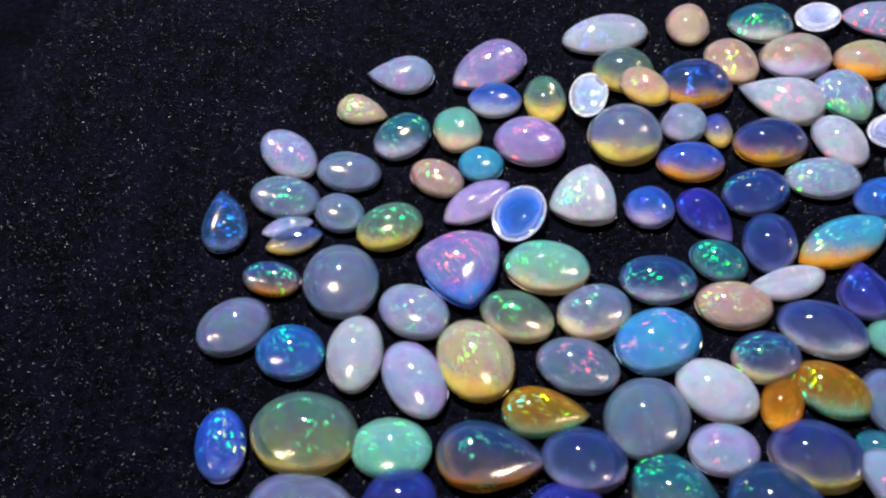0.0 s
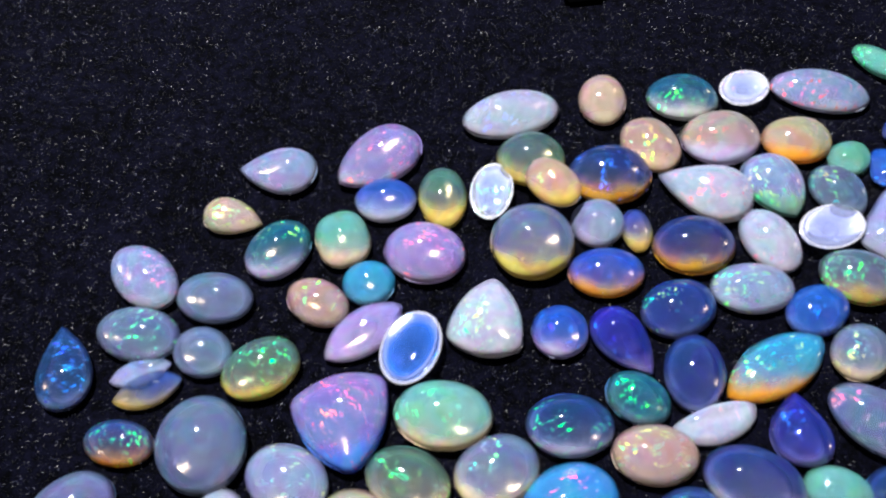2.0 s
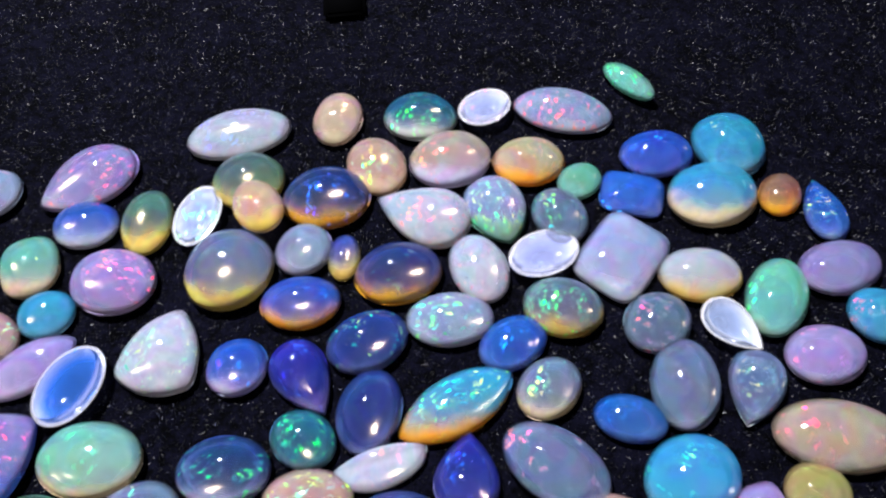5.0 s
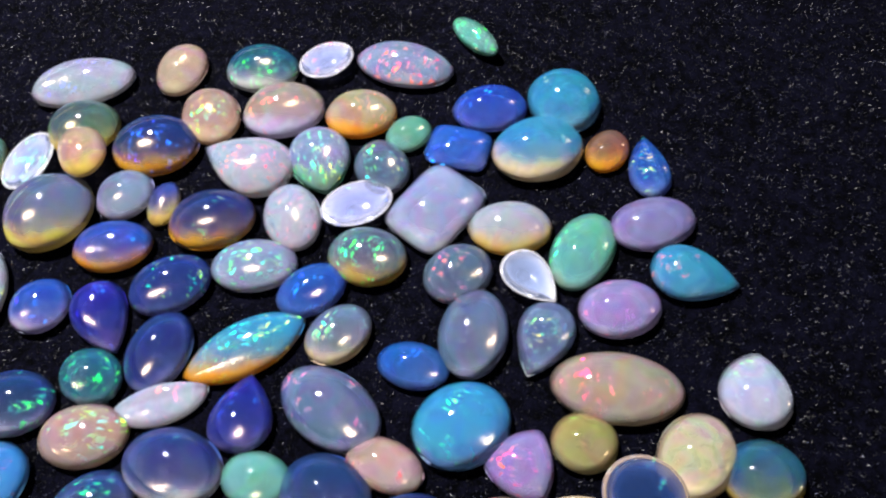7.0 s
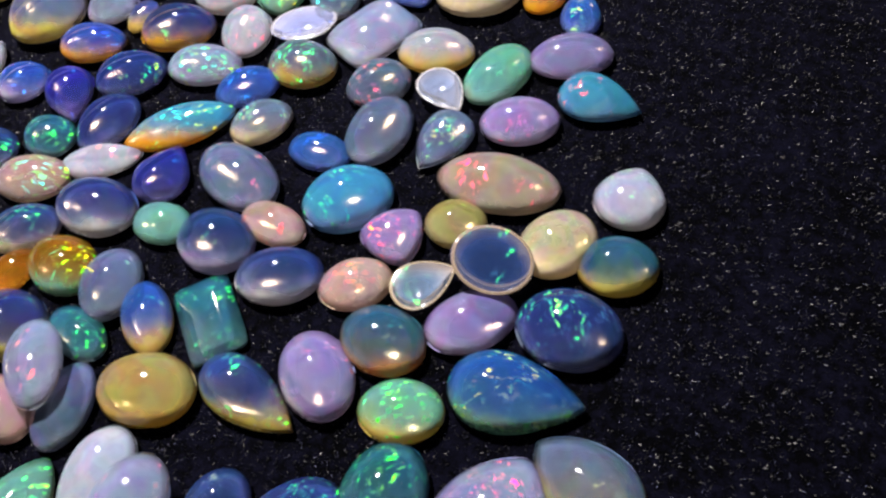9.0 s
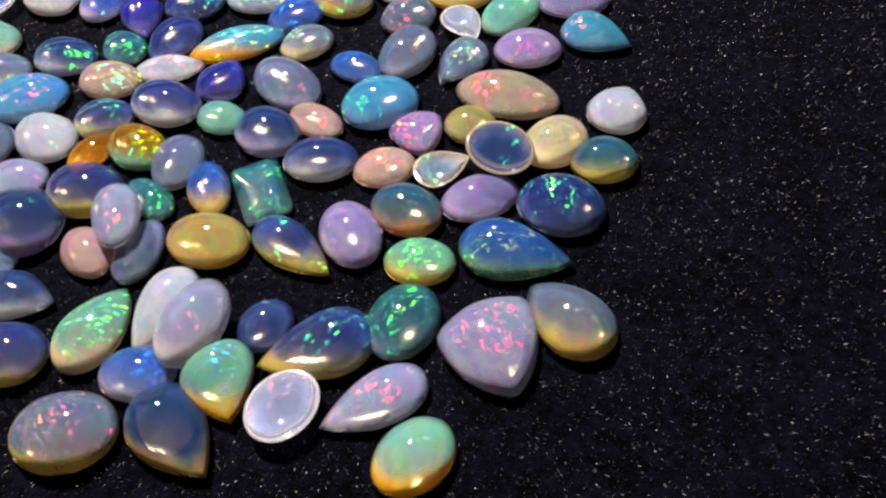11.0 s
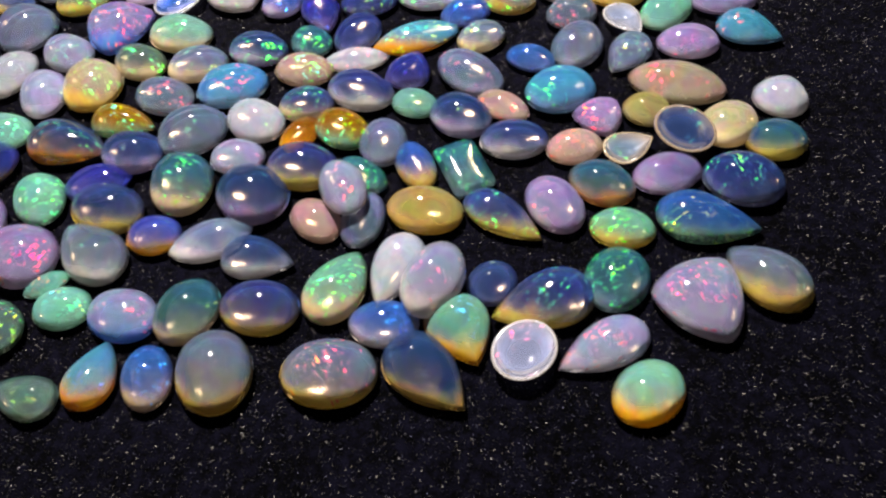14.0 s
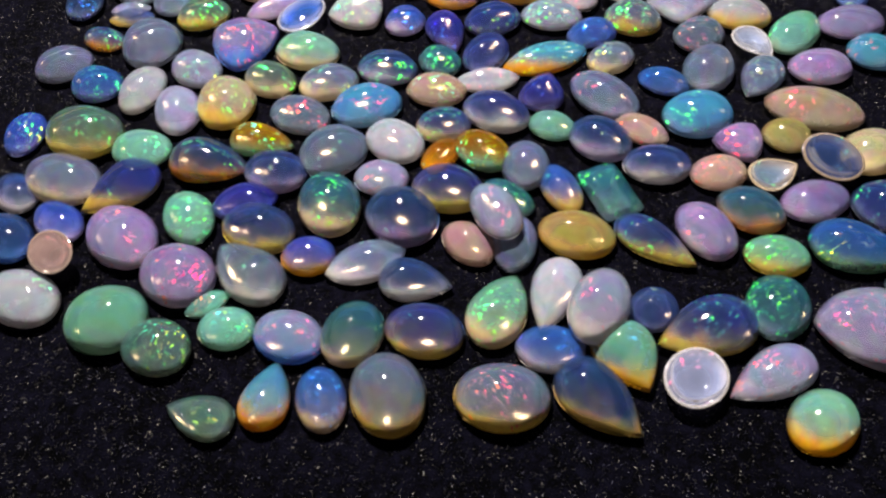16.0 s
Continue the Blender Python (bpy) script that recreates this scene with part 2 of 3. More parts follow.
def velvet_material():
    mat = bpy.data.materials.new("black_velvet")
    mat.use_nodes = True
    tree = mat.node_tree
    bsdf = tree.nodes["Principled BSDF"]
    place = node(tree, "ShaderNodeTexCoord").outputs["Object"]
    fine = node(tree, "ShaderNodeTexNoise", (("Vector", place), ("Scale", 2600.0), ("Detail", 3.0), ("Roughness", 0.7))).outputs["Fac"]
    broad = node(tree, "ShaderNodeTexNoise", (("Vector", place), ("Scale", 120.0), ("Detail", 4.0))).outputs["Fac"]
    clump = node(tree, "ShaderNodeTexNoise", (("Vector", place), ("Scale", 750.0), ("Detail", 2.0), ("Roughness", 0.6))).outputs["Fac"]
    tone = math_node(tree, "ADD", math_node(tree, "ADD", math_node(tree, "MULTIPLY", fine, 0.35), math_node(tree, "MULTIPLY", clump, 0.4)), math_node(tree, "MULTIPLY", broad, 0.25))
    ramp = node(tree, "ShaderNodeMapRange", (("Value", tone), ("From Min", 0.43), ("From Max", 0.60))).outputs[0]
    tree.links.new(mix_colour(tree, ramp, (0.0001, 0.0001, 0.0003, 1), (0.0015, 0.0015, 0.0044, 1)), bsdf.inputs["Base Color"])
    bsdf.inputs["Roughness"].default_value = 0.95
    bsdf.inputs["Specular IOR Level"].default_value = 0.02
    bsdf.inputs["Sheen Weight"].default_value = 0.0055
    bsdf.inputs["Sheen Tint"].default_value = (0.35, 0.38, 1.0, 1)
    bump = node(tree, "ShaderNodeBump", (("Strength", 0.9), ("Distance", 0.4 * MM), ("Height", tone))).outputs[0]
    tree.links.new(bump, bsdf.inputs["Normal"])
    return mat


def fibre_material():
    mat = bpy.data.materials.new("velvet_fibre")
    mat.use_nodes = True
    tree = mat.node_tree
    bsdf = tree.nodes["Principled BSDF"]
    each = node(tree, "ShaderNodeNewGeometry").outputs["Random Per Island"]
    tone = math_node(tree, "POWER", each, 12.0)
    tree.links.new(mix_colour(tree, tone, (0.0006, 0.0006, 0.0012, 1), (0.07, 0.075, 0.125, 1)), bsdf.inputs["Base Color"])
    bsdf.inputs["Roughness"].default_value = 0.45
    return mat


VELVET, FIBRE = velvet_material(), fibre_material()

# ---- the cloth ----


def link_mesh(name, bm, material, smooth=True):
    data = bpy.data.meshes.new(name)
    bm.to_mesh(data)
    bm.free()
    data.materials.append(material)
    for polygon in data.polygons:
        polygon.use_smooth = smooth
    return new(name, data)


def part(name, bm, material, parent, label="", smooth=True):
    ob = link_mesh(name, bm, material, smooth)
    ob.parent = parent
    return tagged(ob, label)


def build_cloth():
    bm = bmesh.new()
    bmesh.ops.create_grid(bm, x_segments=60, y_segments=60, size=0.6)
    for v in bm.verts:
        v.co.z = 0.15 * MM * (noise.noise(v.co * 30) - 1.2)
    cloth = link_mesh("ground", bm, VELVET)
    tagged(cloth, "flat black velvet cloth with short fuzzy pile", "cloth", kind="structure")


def build_pile():
    rng = np.random.default_rng(4)
    count = 300000
    x, y = rng.uniform(-0.10, 0.13, count), rng.uniform(-0.07, 0.14, count)
    turn, reach, rise = rng.uniform(0, 6.283, count), rng.uniform(0.06, 0.34, count) * MM, rng.uniform(0.05, 0.32, count) * MM
    wide = rng.uniform(0.018, 0.04, count) * MM
    dx, dy = np.cos(turn), np.sin(turn)
    z = np.full(count, -0.05 * MM)
    points = np.empty((count, 3, 3))
    points[:, 0] = np.stack([x - dy * wide, y + dx * wide, z], 1)
    points[:, 1] = np.stack([x + dy * wide, y - dx * wide, z], 1)
    points[:, 2] = np.stack([x + dx * reach, y + dy * reach, z + rise], 1)
    data = bpy.data.meshes.new("velvet_pile")
    data.from_pydata(points.reshape(-1, 3).tolist(), [], np.arange(count * 3).reshape(-1, 3).tolist())
    data.materials.append(FIBRE)
    tagged(new("velvet_pile", data), "loose short grey fibres of black velvet pile", "cloth pile", kind="stuff")


build_cloth()
build_pile()


# plain block added for an unidentified black blob on the far cloth
def build_block():
    bm = bmesh.new()
    bmesh.ops.create_cube(bm, size=1.0)
    bmesh.ops.scale(bm, vec=(6.5 * MM, 6.0 * MM, 1.4 * MM), verts=bm.verts)
    bmesh.ops.bevel(bm, geom=bm.edges[:], offset=0.6 * MM, segments=3, affect="EDGES")
    mat = bpy.data.materials.new("matte_black")
    mat.use_nodes = True
    tree = mat.node_tree
    bsdf = tree.nodes["Principled BSDF"]
    grain = node(tree, "ShaderNodeTexNoise", (("Scale", 1800.0), ("Detail", 3.0))).outputs["Fac"]
    tree.links.new(mix_colour(tree, grain, (0.0002, 0.0002, 0.0002, 1), (0.0012, 0.0012, 0.0014, 1)), bsdf.inputs["Base Color"])
    bsdf.inputs["Roughness"].default_value, bsdf.inputs["Specular IOR Level"].default_value = 1.0, 0.0
    ob = link_mesh("felt_pad", bm, mat)
    ob.matrix_world = pose(9.7 * MM, 107.9 * MM, 0.75 * MM, 0, 0, 8)
    tagged(ob, "small matte black rounded block lying on the velvet", "pad")


build_block()

# ---- the opals ----
SEGMENTS, RINGS = 44, 11
EDGE = radians(26)  # the crown meets the girdle at an angle


def outline(shape, a):
    """Half-length 1 along x (the tip, if any, at +x), half-width 1 along y."""
    c, s = math.cos(a), math.sin(a)
    if shape == "p":
        return c, s * abs(math.sin(a / 2)) ** 0.75 * 1.14
    if shape == "d":
        return c, s * abs(math.sin(a / 2)) ** 0.38 * 1.07
    if shape == "m":
        return c, (1 if s >= 0 else -1) * (1 - c * c) ** 0.72
    if shape == "h":
        return c, s if s < 0 else s * 0.35
    if shape == "t":
        side = abs((a + math.pi / 3) % (2 * math.pi / 3) - math.pi / 3)
        away = math.pi / 3 - side
        r = min((math.sqrt(math.cos(away) ** 2 + 2) - math.cos(away)) ** 0.85, 0.965)
        return r * c, r * s
    n = {"o": 2.0, "q": 2.5, "c": 4.5, "e": 9.0}[shape]
    return math.copysign(abs(c) ** (2 / n), c), math.copysign(abs(s) ** (2 / n), s)


def dome_mesh(shape, length, width, height, wobble):
    """A cabochon's polished dome, with its girdle at z = 0."""
    bm = bmesh.new()
    rings = []
    heart = {"p": -0.32, "d": -0.2}.get(shape, 0.0)
    flat = {"e": 0.55, "c": 0.0}.get(shape, 0.0)
    for k in range(RINGS):
        f = EDGE + k / RINGS * (math.pi / 2 - EDGE)
        scale = (math.cos(f) / math.cos(EDGE)) ** 0.95
        z = (math.sin(f) - math.sin(EDGE)) / (1 - math.sin(EDGE))
        if flat:
            scale = 1 - (1 - flat) * min(1, k / (RINGS - 3)) if k < RINGS - 2 else flat * (RINGS - k) / 3
            z = min(1, k / (RINGS - 3))
        ring = []
        for n in range(SEGMENTS):
            px, py = outline(shape, 2 * math.pi * n / SEGMENTS)
            r = 1 + wobble * noise.noise(Vector((px * 1.3 + length * 900, py * 1.3, width * 900)))
            # higher rings lose the corners of the outline
            soft = 1 - scale
            ox, oy = heart + (1 - abs(heart)) * math.cos(2 * math.pi * n / SEGMENTS), math.sin(2 * math.pi * n / SEGMENTS)
            if not flat:
                px, py = px + (ox - px) * soft, py + (oy - py) * soft
            px, py = heart + (px - heart) * scale * r, py * scale * r
            ring.append(bm.verts.new((px * length / 2, py * width / 2, z * height)))
        rings.append(ring)
    top = bm.verts.new((heart * length / 2, 0, height))
    for low, high in zip(rings, rings[1:]):
        for n in range(SEGMENTS):
            bm.faces.new((low[n], low[(n + 1) % SEGMENTS], high[(n + 1) % SEGMENTS], high[n]))
    for n in range(SEGMENTS):
        bm.faces.new((rings[-1][n], rings[-1][(n + 1) % SEGMENTS], top))
    return bm


def lathe(shape, length, width, levels, upward=True, close=True):
    """A stack of outlines, each (scale, z); its faces look up or down."""
    bm = bmesh.new()
    rings = [[bm.verts.new((x * s * length / 2, y * s * width / 2, z)) for x, y in (outline(shape, 2 * math.pi * n / SEGMENTS) for n in range(SEGMENTS))] for s, z in levels]
    for low, high in zip(rings, rings[1:]):
        for n in range(SEGMENTS):
            bm.faces.new((high[n], high[(n + 1) % SEGMENTS], low[(n + 1) % SEGMENTS], low[n]))
    if close:
        bm.faces.new(rings[-1])
    bm.normal_update()
    for face in bm.faces:
        if (face.normal.z > 0) != upward:
            face.normal_flip()
    return bm


def close_below(bm, levels, slot):
    """Closes an open crown, whose rim are the first SEGMENTS points, with a stack of outlines; these faces take the material slot."""
    bm.verts.ensure_lookup_table()
    ring = [bm.verts[n] for n in range(SEGMENTS)]
    for s, z in levels:
        lower = [bm.verts.new((v.co.x * s, v.co.y * s, z)) for v in bm.verts[:SEGMENTS]]
        bm.verts.ensure_lookup_table()
        for n in range(SEGMENTS):
            bm.faces.new((ring[(n + 1) % SEGMENTS], ring[n], lower[n], lower[(n + 1) % SEGMENTS])).material_index = slot
        ring = lower
    bm.faces.new(ring[::-1]).material_index = slot
    return bm


def foot_levels(depth):
    """The ground, slightly rounded back of the stone below its girdle."""
    return ((0.995, -0.06 * depth), (0.95, -0.18 * depth), (0.86, -0.36 * depth), (0.73, -0.56 * depth), (0.56, -0.75 * depth), (0.34, -0.92 * depth), (0.12, -depth))


def table_levels(depth):
    """The polished flat back of a stone that lies on its crown."""
    return ((0.985, -0.06 * depth), (0.93, -0.13 * depth), (0.88, -0.16 * depth), (0.5, -0.19 * depth), (0.12, -0.2 * depth))


def girdle_mesh(shape, length, width, depth):
    """The bevelled rim round that back."""
    return lathe(shape, length, width, ((0.91, -0.21 * depth), (0.955, -0.20 * depth), (0.985, -0.12 * depth), (1.004, -0.02 * depth)), False, False)


WORDS = {"L": "milky lavender-white", "V": "pale violet", "W": "milky white", "G": "translucent grey", "B": "bright blue", "I": "deep indigo", "S": "sky blue",
         "T": "teal", "M": "mint green", "O": "olive grey", "Y": "honey yellow", "A": "amber", "P": "peach pink", "C": "cream", "K": "smoky blue clear", "N": "orange brown"}
SHAPES = {"o": "oval", "q": "cushion oval", "p": "pear-shaped", "d": "drop-shaped", "m": "marquise", "t": "rounded triangular", "c": "rounded square", "e": "rectangular cut", "h": "half-moon"}
GLOW_WORDS = {"w": "with whitish base", "a": "with amber base", "y": "with yellow base", "c": "with cream base", "o": "with orange base"}
GLINTS = {"r": "flashing red", "g": "flashing green", "b": "flashing blue", "m": "flashing rainbow colours"}


def stone(shape, x, y, length, width, height, turn, top, base, flash, state=""):
    """One opal cabochon; millimetres and degrees. base: letter of its painted glow tone. state: f lies on its dome, u
    stands on its edge, z rests on its neighbours.
    """
    words = [WORDS[top], SHAPES[shape], "opal", "lying face down" if "f" in state else "propped on edge" if "u" in state else "cabochon"]
    words += ["on other opals"] if "z" in state else ["on black velvet"]
    for extra in (GLOW_WORDS.get(base, ""), GLINTS.get(flash[0], "")):
        if extra and len(" ".join(words + [extra]).split()) <= 12:
            words.append(extra)
    length, width, height = length * MM, width * MM, (0.85 if "f" in state else 1.22) * height * MM
    foot = 0.22 * height
    lift = (1.7 if "f" in state else 2.4) * MM if "z" in state else 0.0
    levels = table_levels(foot) if "f" in state else [(0.985 * s, 0.9 * z) for s, z in foot_levels(foot)]
    body = close_below(dome_mesh(shape, length, width, height - foot, 0.03), levels, 1)
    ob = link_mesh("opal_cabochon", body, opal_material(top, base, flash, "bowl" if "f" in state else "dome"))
    ob.data.materials.append(opal_material(top, base, flash, "table" if "f" in state else "bed"))
    tagged(ob, " ".join(words), "gemstone", "loose opals on the velvet")
    if "f" in state:
        part("girdle", girdle_mesh(shape, length, width, foot), opal_material(top, base, "-", "girdle"), ob, "pale bevelled rim")
        m = pose(x * MM, y * MM, lift + height - foot, 0, 0, turn) @ pose(0, 0, 0, 180, 0, 0)
    else:
        part("base", lathe(shape, length, width, foot_levels(foot)), opal_material(top, base, "-", "base"), ob, "matte ground base")
        m = pose(x * MM, y * MM, lift + foot, 0, 0, turn)
    if "u" in state:
        m = pose(x * MM, y * MM, 0.45 * width, 0, 0, turn) @ pose(0, 0, 0, 38, 0, 0)
    elif "z" in state:
        m = m @ pose(0, 0, 0, 6, -8, 0)
    ob.matrix_world = m
    return ob


stone('p', -33.8, 71.4, 11.0, 8.2, 3.1, -181, 'L', '-', 'r1')
stone('d', -20.0, 73.8, 13.3, 9.5, 3.4, -140, 'V', '-', 'r2')
stone('p', -38.6, 63.9, 8.6, 6.0, 2.3, -13, 'C', '-', 'm3')
stone('o', -31.7, 59.1, 9.5, 7.8, 3.1, 50, 'T', 'l', 'm2')
stone('o', -18.4, 67.0, 8.4, 6.9, 2.8, 2, 'B', 'w', '-')
stone('q', -23.5, 60.9, 7.1, 8.4, 3.0, 23, 'M', 'c', '-')
stone('o', -10.8, 67.7, 9.7, 6.6, 2.6, -83, 'O', 'y', '-')
stone('o', -4.3, 68.4, 8.9, 5.7, 2.3, 82, 'L', 'w', 'm3', 'f')
stone('o', -12.7, 59.2, 10.7, 8.8, 3.5, -11, 'V', '-', 'r2')
stone('o', -19.5, 54.8, 6.8, 6.3, 2.5, -2, 'S', '-', '-')
stone('o', -25.6, 52.0, 8.6, 6.1, 2.4, -26, 'P', '-', 'm2')
stone('m', -19.5, 48.4, 11.3, 6.1, 2.1, 40, 'V', '-', '-')
stone('o', -13.5, 46.2, 9.4, 7.0, 2.8, 70, 'B', 'w', 'b1', 'f')
stone('t', -4.6, 50.1, 12.0, 10.7, 3.2, 82, 'W', '-', 'm2')
stone('o', 4.1, 49.1, 7.0, 6.8, 2.7, 44, 'B', 'l', 'b1')
stone('p', 11.7, 48.1, 9.8, 6.9, 2.6, -54, 'I', '-', 'b1')
stone('o', 18.4, 52.5, 9.6, 7.4, 3.0, 26, 'I', '-', 'm2')
stone('o', 27.6, 55.5, 10.2, 6.9, 2.7, 5, 'L', '-', 'm3')
stone('o', 34.8, 52.8, 8.4, 6.2, 2.5, 34, 'B', '-', 'b1')
stone('o', 40.6, 57.3, 9.4, 7.7, 3.1, -11, 'G', 'y', 'g3')
stone('o', 19.3, 44.6, 9.5, 7.1, 2.9, -101, 'K', '-', '-')
stone('o', 12.6, 41.4, 7.6, 6.1, 2.5, -26, 'T', '-', 'g3')
stone('m', 28.7, 45.6, 14.2, 6.7, 2.3, 32, 'S', 'a', 'm2')
stone('o', 38.6, 47.7, 8.0, 6.4, 2.5, 45, 'G', 'c', 'm1')
stone('o', 4.8, 38.0, 10.0, 7.3, 2.9, 2, 'K', 'l', 'g2')
stone('o', -9.4, 38.6, 11.4, 8.1, 3.3, -3, 'M', 'c', 'g1')
stone('t', -20.7, 37.9, 13.3, 13.1, 3.9, -73, 'V', 'b', 'r2')
stone('o', -31.2, 43.3, 9.7, 7.6, 3.0, 27, 'O', 'y', 'g3')
stone('o', -38.7, 45.1, 7.7, 6.3, 2.5, -25, 'G', '-', '-')
stone('o', -47.1, 47.1, 10.9, 7.1, 2.8, -11, 'G', '-', 'g2')
stone('m', -45.8, 42.4, 7.5, 3.7, 1.3, 20, 'L', '-', 'b1')
stone('m', -44.3, 40.3, 8.3, 4.5, 1.6, 22, 'K', 'y', '-')
stone('o', -48.4, 54.8, 11.4, 7.1, 2.8, -40, 'L', '-', 'r1')
stone('o', -38.7, 52.2, 10.0, 7.0, 2.8, -9, 'G', '-', '-')
stone('p', -55.1, 42.6, 11.0, 7.3, 2.7, 110, 'K', '-', 'b2')
stone('o', -36.3, 34.3, 10.3, 11.4, 4.1, 38, 'G', '-', '-')
stone('o', -46.0, 34.1, 8.5, 5.3, 2.1, -8, 'K', 'a', 'g3')
stone('o', -1.7, 81.7, 14.2, 8.1, 3.2, 15, 'W', '-', 'b1')
stone('o', 11.4, 84.7, 9.2, 6.9, 2.8, -94, 'P', '-', '-')
stone('o', 22.7, 85.1, 10.2, 8.1, 3.3, -2, 'T', 'w', 'g2')
stone('o', 31.4, 86.6, 7.7, 6.0, 2.4, 35, 'L', 'w', 'r1', 'f')
stone('o', 42.1, 86.6, 13.6, 7.5, 3.0, -12, 'L', '-', 'r3')
stone('o', 51.4, 91.5, 8.6, 3.5, 1.4, -44, 'M', '-', 'g3', 'u')
stone('o', 1.0, 74.0, 9.5, 8.9, 3.5, 4, 'O', 'y', '-')
stone('o', 3.6, 68.9, 9.1, 6.1, 2.5, -53, 'P', 'y', '-', 'z')
stone('o', 11.5, 71.6, 11.3, 9.4, 3.8, 8, 'K', 'a', 'b1')
stone('o', 17.4, 76.8, 9.5, 7.8, 3.1, -64, 'P', 'c', 'm2')
stone('o', 27.0, 78.0, 11.0, 8.9, 3.6, 13, 'C', 'l', 'r1')
stone('o', 37.2, 77.9, 9.5, 7.8, 3.1, 6, 'C', 'a', 'r1')
stone('o', 43.7, 75.2, 6.3, 5.2, 2.1, 39, 'M', '-', '-')
stone('o', 1.0, 61.1, 10.8, 11.1, 4.3, -16, 'G', 'y', '-')
stone('o', 9.5, 64.2, 7.0, 7.4, 2.8, -32, 'L', '-', '-')
stone('o', 14.5, 63.4, 6.5, 4.0, 1.6, -89, 'K', 'y', '-')
stone('o', 10.1, 57.1, 9.6, 7.0, 2.8, 6, 'B', 'a', 'b1')
stone('o', 21.3, 61.2, 10.6, 8.4, 3.4, 13, 'K', 'a', '-')
stone('p', 23.9, 69.5, 12.5, 9.3, 3.5, 160, 'W', '-', 'r3')
stone('d', 33.0, 70.4, 10.3, 8.3, 3.2, -70, 'L', 'g', 'm2')
stone('o', 30.9, 62.2, 9.6, 7.0, 2.8, -68, 'W', '-', 'r1')
stone('o', 40.9, 69.8, 8.3, 6.9, 2.8, -64, 'G', '-', 'm2')
stone('o', 38.6, 64.0, 8.8, 6.1, 2.4, 23, 'L', 'w', 'b1', 'f')
stone('c', 48.0, 64.3, 11.4, 9.0, 2.6, 55, 'L', '-', '-')
stone('c', 50.2, 73.4, 8.1, 6.5, 1.8, -12, 'B', '-', 'b2')
stone('o', 53.9, 79.5, 9.8, 7.4, 3.0, 9, 'B', '-', 'b1')
stone('o', 63.4, 81.0, 10.3, 9.4, 3.8, -72, 'S', '-', '-')
stone('o', 60.1, 73.2, 11.6, 9.5, 3.8, 19, 'S', 'c', '-')
stone('o', 68.7, 73.6, 5.2, 6.8, 2.1, -27, 'N', 'a', '-')
stone('p', 73.6, 71.5, 9.1, 5.6, 2.1, 94, 'B', '-', 'm2')
stone('o', 73.4, 63.3, 10.3, 7.0, 2.8, 18, 'V', '-', '-')
stone('o', 65.3, 59.3, 10.7, 7.0, 2.8, -116, 'M', '-', 'g1')
stone('o', 56.9, 61.9, 9.9, 7.3, 2.9, 4, 'W', 'y', '-')
stone('p', 59.4, 55.3, 7.7, 5.7, 2.2, -46, 'L', 'w', 'r1', 'f')
stone('p', 77.6, 56.9, 9.9, 7.5, 2.8, -13, 'S', '-', 'r1')
stone('o', 69.1, 52.4, 9.3, 7.0, 2.8, 14, 'V', '-', 'r1')
stone('o', 51.2, 55.7, 8.3, 7.3, 2.9, 41, 'G', '-', 'r1')
stone('o', 53.3, 48.6, 10.5, 7.6, 3.1, -99, 'G', '-', '-')
stone('p', 60.8, 48.4, 9.1, 6.7, 2.5, -111, 'G', '-', 'm2')
stone('o', 68.3, 43.5, 13.7, 7.8, 3.1, -2, 'C', '-', 'r1')
stone('o', 47.1, 44.7, 8.0, 5.3, 2.1, -9, 'B', '-', 'b2')
stone('o', 52.6, 38.7, 10.4, 8.7, 3.5, 29, 'S', '-', 'g1')
stone('o', 39.0, 39.6, 12.0, 7.6, 3.1, -30, 'G', '-', 'r1')
stone('h', 20.8, 39.6, 10.2, 6.0, 1.8, 19, 'W', '-', 'r1')
stone('p', 29.9, 38.6, 8.3, 7.4, 2.8, 88, 'I', '-', 'b1')
stone('o', 32.6, 32.2, 7.3, 5.4, 2.2, -7, 'M', '-', '-')
stone('o', 45.2, 34.4, 8.4, 5.1, 2.1, -19, 'P', '-', 'r1')
stone('o', 39.8, 31.1, 9.6, 7.8, 3.1, -22, 'K', 'l', '-')
stone('t', 58.8, 35.2, 8.1, 7.9, 2.4, 63, 'V', '-', 'r3')
stone('o', 64.9, 37.8, 6.8, 6.1, 2.4, 3, 'Y', '-', '-')
stone('o', 75.7, 37.2, 8.9, 7.4, 3.0, 55, 'C', 'c', '-')
stone('o', 69.9, 32.8, 8.2, 7.1, 2.7, -8, 'K', 'c', 'g1', 'fz')
stone('o', 81.8, 35.7, 8.2, 6.9, 2.8, 15, 'T', 'y', '-')
stone('d', 82.3, 44.1, 8.2, 7.8, 2.8, 78, 'W', '-', 'g1')
stone('o', 48.2, 28.4, 9.6, 6.9, 2.8, 13, 'K', 'w', '-')
stone('o', 56.4, 29.0, 7.9, 6.0, 2.4, 25, 'P', '-', 'r2')
stone('p', 63.4, 30.2, 7.1, 5.7, 2.1, 38, 'G', 'c', 'g1', 'f')
stone('e', 42.6, 22.6, 9.4, 6.1, 1.4, -52, 'T', '-', 'g2')
stone('p', 49.7, 15.7, 11.9, 6.4, 2.4, -23, 'K', 'y', 'g2')
stone('o', 55.6, 19.0, 9.6, 7.2, 2.9, -50, 'V', '-', 'r1')
stone('o', 60.9, 23.6, 9.0, 7.2, 2.9, -15, 'T', 'o', '-')
stone('o', 64.4, 17.3, 8.2, 6.2, 2.5, 9, 'M', 'y', 'g3')
